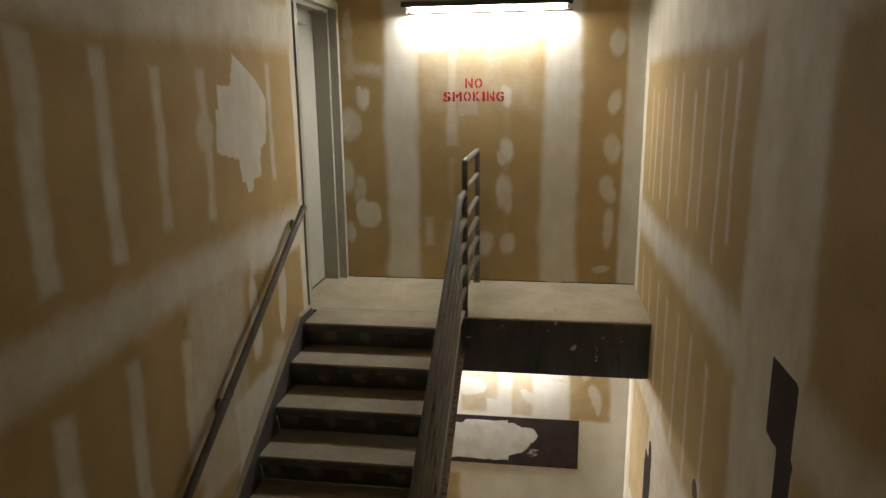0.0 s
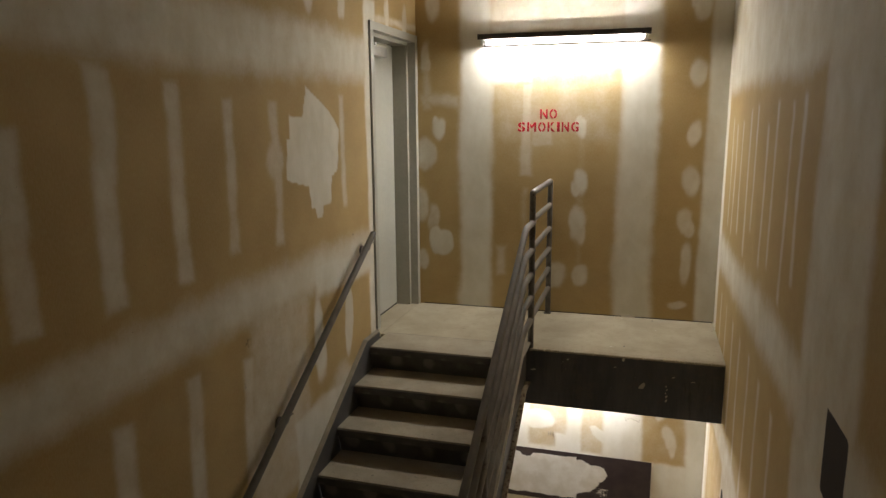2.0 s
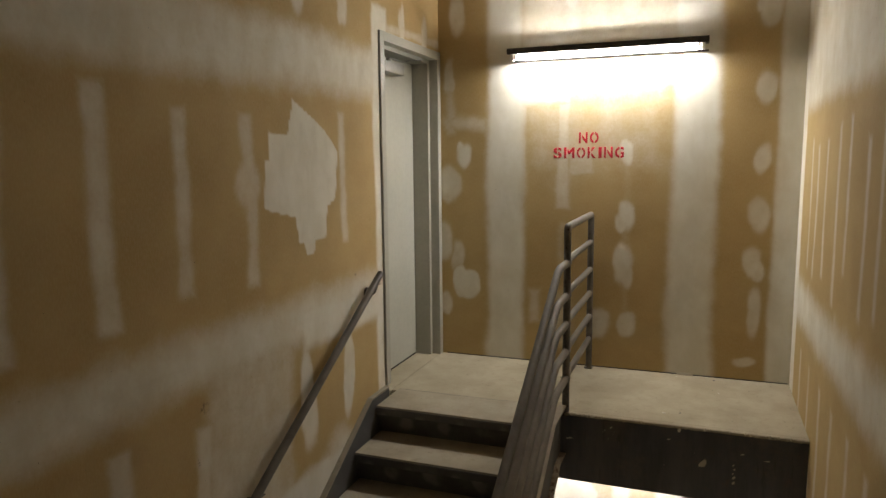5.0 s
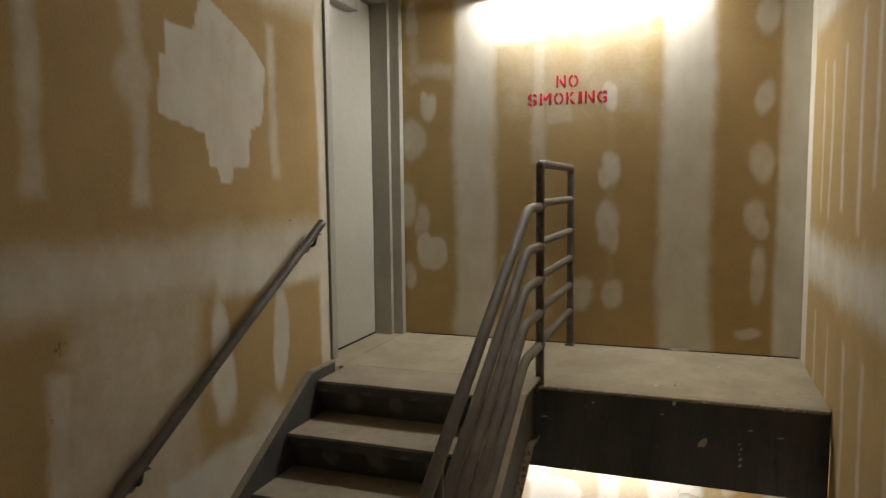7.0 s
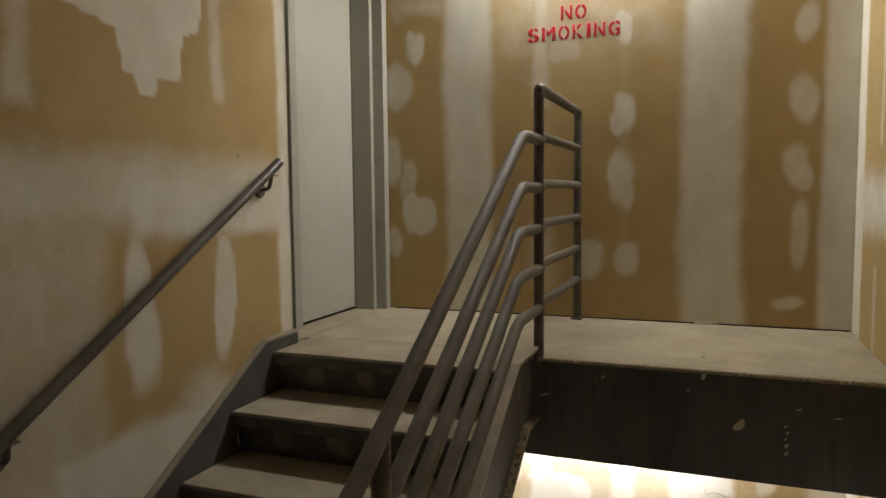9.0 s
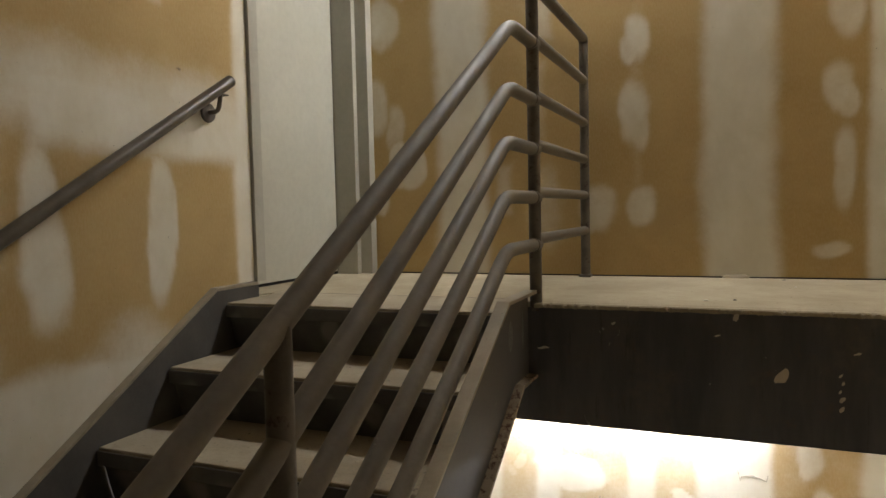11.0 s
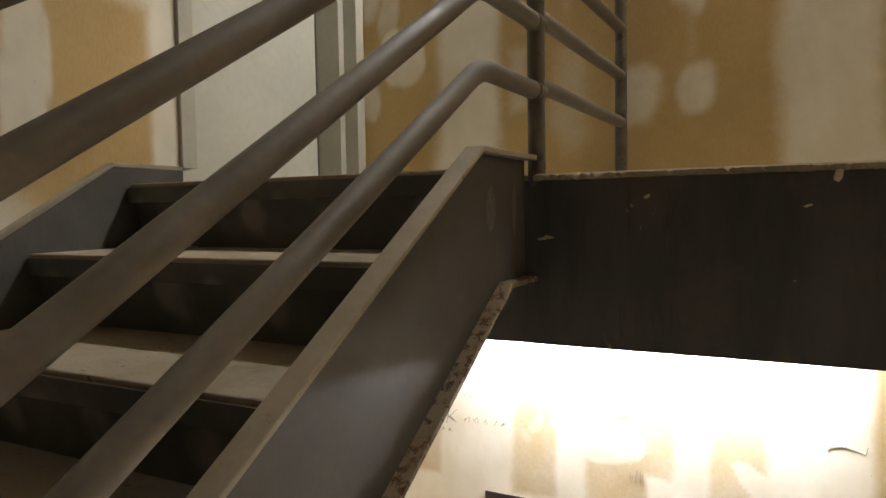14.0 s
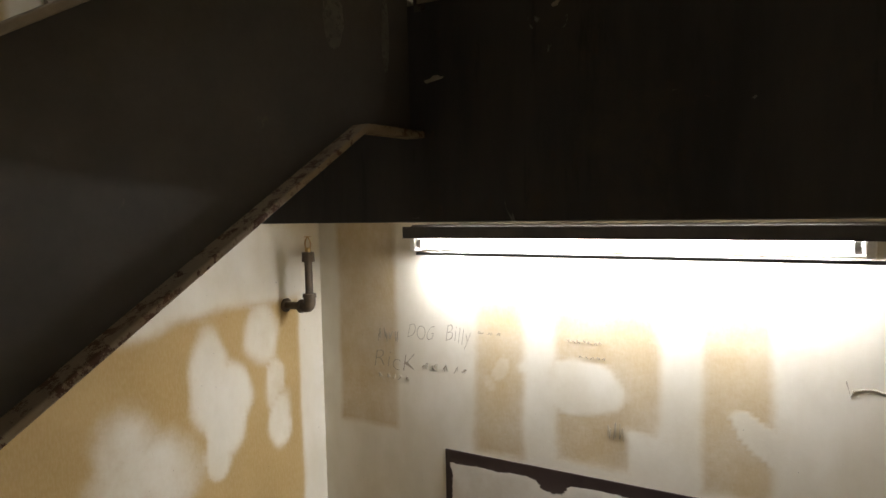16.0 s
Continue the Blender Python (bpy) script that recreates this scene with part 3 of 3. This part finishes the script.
# ---- the stair up to the door landing, and the one walked down ----
def channel(outline_top, outline_bottom, x_web, toe, parent):
    """A bent steel channel: web, top flange and bottom flange along one outline."""
    part("web", prism(outline_top + outline_bottom[::-1], x_web - 0.005, x_web + 0.005), STRINGER, parent)
    for name, line, up, material, label in (("top_flange", outline_top, 0.012, STRINGER_EDGE, "pale top edge with darker chips"), ("bottom_flange", outline_bottom, -0.012, RUST, "rust-pitted lower edge")):
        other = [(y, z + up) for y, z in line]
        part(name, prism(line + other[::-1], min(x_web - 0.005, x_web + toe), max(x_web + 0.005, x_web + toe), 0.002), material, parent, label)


def flight(x0, x1, top_y, top_z, direction, count, name, label):
    """Steel pan steps filled with concrete. direction: +1 goes down towards -y, -1 towards +y."""
    stair = thing(name, label, "stairs")
    wide = x1 - x0 - 0.004
    bm = bmesh.new()
    depth = RUN + 0.055
    box(0, wide, 0 if direction > 0 else -depth, depth if direction > 0 else 0, -0.038, 0, 0.005, bm)
    tread = bpy.data.meshes.new("tread")
    bm.to_mesh(tread)
    bm.free()
    bm = bmesh.new()
    back = 0.026 * direction
    low = [(back + 0.02 * direction, -RISE + 0.001), (back + 0.02 * direction + 0.004, -RISE + 0.001), (0.012 * direction + 0.004, -0.0385), (0.012 * direction, -0.0385)]
    riser_bm = prism(low, 0.001, wide - 0.001)
    riser = bpy.data.meshes.new("riser")
    riser_bm.to_mesh(riser)
    riser_bm.free()
    lip_bm = box(0, wide, -0.003, 0.003, -0.052, -0.010, 0.001)
    lip = bpy.data.meshes.new("nosing_lip")
    lip_bm.to_mesh(lip)
    lip_bm.free()
    for i in range(count):
        y, z = top_y - direction * RUN * i, top_z - RISE * i + (0.0 if i else 0.0015)
        if i or direction > 0:
            step = piece("tread", tread, TREAD, stair, at=(x0 + 0.002, y, z))
            piece("nosing_lip", lip, RISER, stair, at=(x0 + 0.002, y - direction * 0.0035, z))
        piece("riser", riser, RISER, stair, at=(x0 + 0.002, y, z))
    return stair


up_stair = flight(0.034, 1.068, NOSE_Y, 0.0, 1, 16, "staircase", "grey steel staircase with concrete-filled treads rising to the door")
SLOPE = RISE / RUN
END_Y = NOSE_Y - 15.3 * RUN


def slope_line(y0, z0):
    return [(y0, z0), (END_Y, z0 - SLOPE * (y0 - END_Y))]


outer = new("stringer")
outer.parent = up_stair
channel([(-0.935, 0.030)] + slope_line(-1.235, 0.030), [(-0.935, -0.241)] + slope_line(-1.095, -0.241), 1.0735, 0.037, outer)
inner = new("stringer")
inner.parent = up_stair
channel([(-1.005, 0.046)] + slope_line(-1.235, 0.046), [(-1.005, -0.25)] + slope_line(-1.12, -0.25), 0.0285, -0.026, inner)
for y, z, wide, tall in ((-1.136, -0.082, 0.024, 0.046), (-1.003, -0.082, 0.011, 0.060)):
    smudge = bmesh.new()
    bmesh.ops.create_icosphere(smudge, subdivisions=3, radius=1)
    for v in smudge.verts:
        v.co = (1.0787 + v.co.x * 0.0008, y + v.co.y * wide * (1 + rng.uniform(-0.12, 0.12)), z + v.co.z * tall * (1 + rng.uniform(-0.12, 0.12)))
    part("smudge", smudge, SCUFF, outer, "pale paint smudge")

down_stair = flight(1.20, WIDTH - 0.006, -4.93 + 0.0, 0.0, -1, 16, "staircase", "grey steel staircase with concrete-filled treads leading down")
for x in (1.19, WIDTH - 0.004):
    a = [(-4.93, -0.02), (-4.93 + 15 * RUN, -0.02 - 15 * RISE), (-4.93 + 15 * RUN, LOW + 0.0), (-4.93 + 14.2 * RUN, LOW + 0.0), (-4.93, -0.34)]
    part("stringer", prism(a, x - 0.012, x), STRINGER, down_stair)


# ---- guard rail on the open side ----
def guard_rail():
    rail = thing("guard_rail", "grey painted steel pipe guard rail on the stair and landing", "railing")
    r = 0.021
    near, far, bend = -0.914, -0.052, -1.168
    bends = (-1.168, -1.195, -1.225, -1.235, -1.235)
    tube("post", rounded([(RAIL_X, near, -0.03), (RAIL_X, near, 1.060), (RAIL_X, far, 1.060), (RAIL_X, far, 0.0)], 0.022, 5), r, POST, rail, "worn post and top bar bent from one pipe", 6)
    part("foot_plate", box(RAIL_X - 0.026, RAIL_X + 0.026, far - 0.026, far + 0.026, 0.0, 0.012, 0.003), POST, rail)
    heights = (0.858, 0.672, 0.510, 0.350, 0.192)
    for z, turn in zip(heights, bends):
        tube("rail", [(RAIL_X, near, z + 0.018), (RAIL_X, far, z + 0.018)], 0.0195, PIPE, rail)
        low = -5.0
        tube("rail", rounded([(RAIL_X, near - 0.001, z), (RAIL_X, turn, z), (RAIL_X, low, z - SLOPE * (turn - low))], 0.06, 8), 0.021, PIPE, rail, "", 6)
        part("weld", disc((RAIL_X, near, z), (0, 1, 0), 0.0235, 0.052, 0.003), POST, rail)
    for y in (-2.345, -3.45, -4.55):
        z = 0.858 - SLOPE * (bend - y)
        foot = 0.041 - SLOPE * (-1.235 - y)
        tube("post", [(RAIL_X, y, foot), (RAIL_X, y, z)], 0.0215, POST, rail, "", 6)


guard_rail()


# ---- hand rail on the door wall ----
def hand_rail():
    rail = thing("handrail", "grey steel pipe handrail bracketed to the drywall", "handrail")
    x, y0, z0 = 0.072, -1.172, 0.787
    slope = 0.604
    low = -4.9
    tube("pipe", [(x, y0, z0), (x, low, z0 - slope * (y0 - low))], 0.0205, HANDRAIL, rail, "", 6)
    part("end_cap", disc((x, y0 + 0.002, z0 + 0.001), (0, 1, 0.61), 0.0208, 0.008, 0.003), HANDRAIL, rail)
    for y in (-1.225, -2.40, -3.50, -4.60):
        z = z0 - slope * (y0 - y)
        zr = z - 0.078
        bracket = tube("bracket", rounded([(0.006, y + 0.012, zr), (0.05, y + 0.012, zr), (x, y, z - 0.028), (x, y, z - 0.018)], 0.03), 0.008, PIPE, rail)
        part("rose", disc((0.005, y + 0.012, zr), (1, 0, 0), 0.036, 0.010, 0.003), POST, bracket, "round wall plate")
        part("saddle", box(x - 0.012, x + 0.012, y - 0.03, y + 0.03, z - 0.024, z - 0.019, 0.001), PIPE, bracket)
        part("screw", disc((0.0115, y + 0.012, zr), (1, 0, 0), 0.008, 0.005, 0.001, 12), DARK_METAL, bracket)


hand_rail()


# ---- door ----
def door():
    d = tagged(new("door_1"), "closed pale grey steel door in a deep steel frame", "door", kind="structure")
    y0, y1, top = -0.985, -0.003, 2.185
    leaf_x = -0.165
    leaf = part("leaf", box(leaf_x - 0.045, leaf_x, -0.92, -0.099, 0.014, 2.10, 0.003), DOOR, d)
    # dark disc in place of the shade inside a hole
    part("lock_hole", disc((leaf_x + 0.001, -0.72, 0.985), (1, 0, 0), 0.011, 0.004, 0.001, 16), GAP, leaf, "dark disc for the shade in an empty lock hole")
    # double-rabbet jambs and head
    far = [(0.014, y1), (0.014, -0.058), (-0.050, -0.058), (-0.050, -0.092), (-0.232, -0.092), (-0.232, y1)]
    near = [(x, y0 - (y - y1)) for x, y in far]
    part("jamb", profile_z(far, 0.0, top), FRAME, d)
    part("jamb", profile_z(near, 0.055, top), FRAME, d)
    bm = box(-0.232, -0.050, y0 + 0.0895, y1 - 0.0895, 2.105, top - 0.001, 0.0015)
    part("head", box(-0.0499, 0.0135, y0 + 0.0555, y1 - 0.0555, 2.13, top - 0.0005, 0.0015, bm), FRAME, d)
    # dark strips in place of the shade around the leaf
    part("gap", box(leaf_x - 0.03, leaf_x - 0.004, -0.92, -0.0925, 0.001, 0.0135, 0), GAP, d, "dark strip for the shade in the gap under the leaf")
    part("gap", box(leaf_x - 0.03, leaf_x - 0.003, -0.0985, -0.0925, 0.014, 2.104, 0), GAP, d, "dark strip for the shade in the gap beside the leaf")
    part("sill", box(-0.3, 0.0015, y0 + 0.001, y1, -0.0035, 0.0, 0), CONCRETE, d)
    part("backing", box(-0.30, -0.2325, y0 + 0.002, y1, 0.0, top, 0), GAP, d)
    # surface closer with its arm
    closer = part("closer", box(leaf_x + 0.0, leaf_x + 0.075, -0.70, -0.40, 1.988, 2.060, 0.007), ALUMINIUM, d, "silver surface closer")
    part("spindle", disc((leaf_x + 0.031, -0.55, 2.078), (0, 0, 1), 0.017, 0.022), ALUMINIUM, closer)
    part("valve", disc((leaf_x + 0.031, -0.60, 1.998), (0, 0, 1), 0.011, 0.016), ALUMINIUM, closer)
    part("arm", box(leaf_x + 0.022, leaf_x + 0.040, -0.55, -0.30, 2.086, 2.094, 0.002), ALUMINIUM, closer)
    part("arm", box(leaf_x + 0.040, leaf_x + 0.160, -0.312, -0.292, 2.094, 2.101, 0.002), ALUMINIUM, closer)


door()


# ---- fluorescent lamps ----
def lamp(x0, x1, z, lit):
    light = thing("wall_light", "lit two-tube fluorescent batten with a dark hood", "wall light", "stairwell lights")
    part("backplate", box(x0, x1, -0.028, -0.0015, z - 0.034, z + 0.012, 0.003), WHITE_ENAMEL, light)
    part("hood", box(x0 - 0.02, x1 + 0.02, -0.064, -0.002, z + 0.0125, z + 0.050, 0.004), DARK_METAL, light, "dark enamelled hood")
    part("front_bar", box(x0 - 0.02, x1 + 0.02, -0.114, -0.109, z + 0.008, z + 0.046, 0.001), DARK_METAL, light, "dark front bar")
    for x in (x0 - 0.02, x1 + 0.005):
        part("end_plate", box(x, x + 0.015, -0.1088, -0.0645, z + 0.0125, z + 0.045, 0.001), DARK_METAL, light)
    part("lip", box(x0 + 0.03, x1 + 0.02, -0.112, -0.108, z - 0.046, z - 0.036, 0.001), DARK_METAL, light, "thin dark lower lip")
    for x in (x0 + 0.012, x1 - 0.012):
        part("lamp_holder", box(x - 0.010, x + 0.010, -0.106, -0.0285, z - 0.034, z + 0.0122, 0.003), WHITE_ENAMEL, light)
    for y in (-0.047, -0.086):
        t = tube("tube", [(x0 + 0.026, y, z - 0.010), (x1 - 0.026, y, z - 0.010)], 0.0145, lit, light, "lit white tube", 4)
        for x in (x0 + 0.036, x1 - 0.036):
            part("end_cap", disc((x, y, z - 0.010), (1, 0, 0), 0.0152, 0.022, 0.002), ALUMINIUM, t)
    return light


lamp(0.552, 1.780, 2.120, TUBE)
lamp(0.490, 1.795, -0.485, LOWER_TUBE)


# ---- writing and marks ----
def letter(sign, char, x0, x1, z0, z1, slits):
    """One red stencilled letter, with the bridges of its stencil cut out; slits are shares of its width."""
    curve = bpy.data.curves.new("text", "FONT")
    curve.body, curve.bevel_depth, curve.bevel_resolution = char, 0.034, 0
    ob = bpy.data.objects.new("text", curve)
    mesh = bpy.data.meshes.new_from_object(ob)
    bpy.data.objects.remove(ob)
    bm = bmesh.new()
    bm.from_mesh(mesh)
    xs, ys = [v.co.x for v in bm.verts], [v.co.y for v in bm.verts]
    for v in bm.verts:
        v.co = (x0 + (v.co.x - min(xs)) / (max(xs) - min(xs)) * (x1 - x0), -0.0008 - 0.004 * v.co.z, z0 + (v.co.y - min(ys)) / (max(ys) - min(ys)) * (z1 - z0))
    for s in slits:
        at, half = x0 + s * (x1 - x0), 0.0036
        for edge in (at - half, at + half):
            bmesh.ops.bisect_plane(bm, geom=list(bm.verts) + list(bm.edges) + list(bm.faces), plane_co=(edge, 0, 0), plane_no=(1, 0, 0))
        bmesh.ops.delete(bm, geom=[f for f in bm.faces if abs(f.calc_center_median().x - at) < half], context="FACES")
    part("letter", bm, RED, sign)


def stencilled(sign, word, x0, x1, z0, z1, bridges):
    share = {"I": 0.38, "M": 1.25}
    gap = 0.26
    total = sum(share.get(c, 1.0) for c in word) + gap * (len(word) - 1)
    x = x0
    for c in word:
        w = share.get(c, 1.0) / total * (x1 - x0)
        letter(sign, c, x, x + w, z0, z1, bridges.get(c, ()))
        x += w + gap / total * (x1 - x0)


sign = thing("stencilled_sign", "red stencilled no smoking lettering on bare drywall", "sign")
BRIDGES = {"O": (0.5,), "G": (0.55,), "S": (0.5,), "N": (0.30,), "K": (0.36,), "M": (0.28,)}
stencilled(sign, "NO", 1.003, 1.134, 1.533, 1.607, BRIDGES)
stencilled(sign, "SMOKING", 0.832, 1.300, 1.434, 1.508, BRIDGES)


def dark_panel():
    """Dark painted rectangle on the lower end wall, with a white smear over it."""
    x0, x1, z0, z1 = 0.55, 1.96, -1.655, -1.205
    b = Board(21)
    b.box(0.575, 1.36, -1.585, -1.238, 0.02, 1.0, 0.025)
    b.spot(1.38, -1.41, 0.20, 0.15, 1.0, 0.2)
    b.spot(1.58, -1.49, 0.12, 0.06, 0.55, 0.9)
    b.spot(0.97, -1.25, 0.06, 0.05, -1.0, 0.5)
    mesh = wall_mesh("painted_panel", [(x0, x1, z0, z1)], lambda u, v, d: (u, -0.006 + d, v), 0.0055, b, 0.009, False)
    tagged(piece("painted_panel", mesh, PANEL), "dark brown wall panel half covered by white plaster", "panel")


dark_panel()


def scrawl(x, z, width, height, count, seed, upright=False):
    """Pencil strokes that cannot be read."""
    r = random.Random(seed)
    note = thing("pencil_scrawl", "faint unreadable pencil scrawl on the drywall", "graffiti")
    for i in range(count):
        cx = x + width * (i + 0.5) / count
        pts = []
        for k in range(5):
            pts.append((cx + r.uniform(-0.4, 0.4) * width / count, -0.0008, z + height * (r.uniform(0.6, 1) if k % 2 else r.uniform(0, 0.4))))
        piece("stroke", tube_mesh(rounded(pts, 0.006, 3), 0.0011, 1), PENCIL, note)


def pencilled(word, x0, x1, z0, z1):
    """A word pencilled in thin capitals and small letters."""
    note = thing("pencil_scrawl", "faint pencilled word on the skimmed drywall", "graffiti")
    curve = bpy.data.curves.new("text", "FONT")
    curve.body, curve.offset = word, -0.028
    ob = bpy.data.objects.new("text", curve)
    mesh = bpy.data.meshes.new_from_object(ob)
    bpy.data.objects.remove(ob)
    bm = bmesh.new()
    bm.from_mesh(mesh)
    xs, ys = [v.co.x for v in bm.verts], [v.co.y for v in bm.verts]
    for v in bm.verts:
        share = (v.co.x - min(xs)) / (max(xs) - min(xs))
        up = (v.co.y - min(ys)) / (max(ys) - min(ys))
        v.co = (x0 + share * (x1 - x0) + 0.012 * up, -0.0012, z0 + up * (z1 - z0) + 0.006 * math.sin(7 * share))
    part("stroke", bm, PENCIL, note)


scrawl(0.265, -0.855, 0.10, 0.055, 4, 1)
pencilled("DOG", 0.400, 0.505, -0.832, -0.785)
pencilled("Billy", 0.555, 0.650, -0.850, -0.778)
scrawl(0.68, -0.80, 0.10, 0.015, 3, 9)
pencilled("RicK", 0.250, 0.425, -0.950, -0.890)
scrawl(0.265, -0.99, 0.14, 0.025, 5, 3)
scrawl(0.45, -0.94, 0.20, 0.03, 5, 4)
scrawl(0.99, -0.80, 0.12, 0.015, 7, 5)
scrawl(1.03, -0.845, 0.09, 0.012, 5, 6)
scrawl(1.12, -1.08, 0.05, 0.06, 3, 7)
ears = thing("pencil_scrawl", "pencilled curve with two small peaks on the drywall", "graffiti")
piece("stroke", tube_mesh([(1.734 + u, -0.0008, -0.845 + w) for u, w in ((0.0, 0.012), (0.010, -0.028), (0.016, -0.010), (0.055, -0.002), (0.095, -0.014), (0.112, -0.022), (0.118, 0.004))], 0.0014, 1), PENCIL, ears)


# ---- capped pipe on the lower wall ----
def capped_pipe():
    p = thing("sprinkler_pipe", "blackened iron pipe elbow with a brass sprinkler head", "pipe")
    x, y, z = 0.115, -0.185, -0.715
    tube("stub", [(0.0, y, z), (x - 0.02, y, z)], 0.0135, BLACK_IRON, p)
    tube("elbow", rounded([(x - 0.035, y, z), (x, y, z), (x, y, z + 0.04)], 0.03), 0.021, BLACK_IRON, p)
    part("collar", disc((x - 0.036, y, z), (1, 0, 0), 0.0245, 0.014), BLACK_IRON, p)
    part("collar", disc((x, y, z + 0.04), (0, 0, 1), 0.0245, 0.014), BLACK_IRON, p)
    tube("riser", [(x, y, z + 0.03), (x, y, z + 0.17)], 0.0135, BLACK_IRON, p)
    part("coupling", disc((x, y, z + 0.175), (0, 0, 1), 0.0225, 0.034), BLACK_IRON, p)
    head = part("sprinkler_head", disc((x, y, z + 0.200), (0, 0, 1), 0.011, 0.016), BRASS, p, "small brass sprinkler head")
    for s in (-1, 1):
        tube("yoke", rounded([(x + 0.010 * s, y, z + 0.205), (x + 0.014 * s, y, z + 0.225), (x + 0.002 * s, y, z + 0.245)], 0.01), 0.0025, BRASS, head)
    part("deflector", disc((x, y, z + 0.246), (0, 0, 1), 0.013, 0.002, 0.0005), BRASS, head)
    part("rose", disc((0.003, y, z), (1, 0, 0), 0.026, 0.006), BLACK_IRON, p)


capped_pipe()
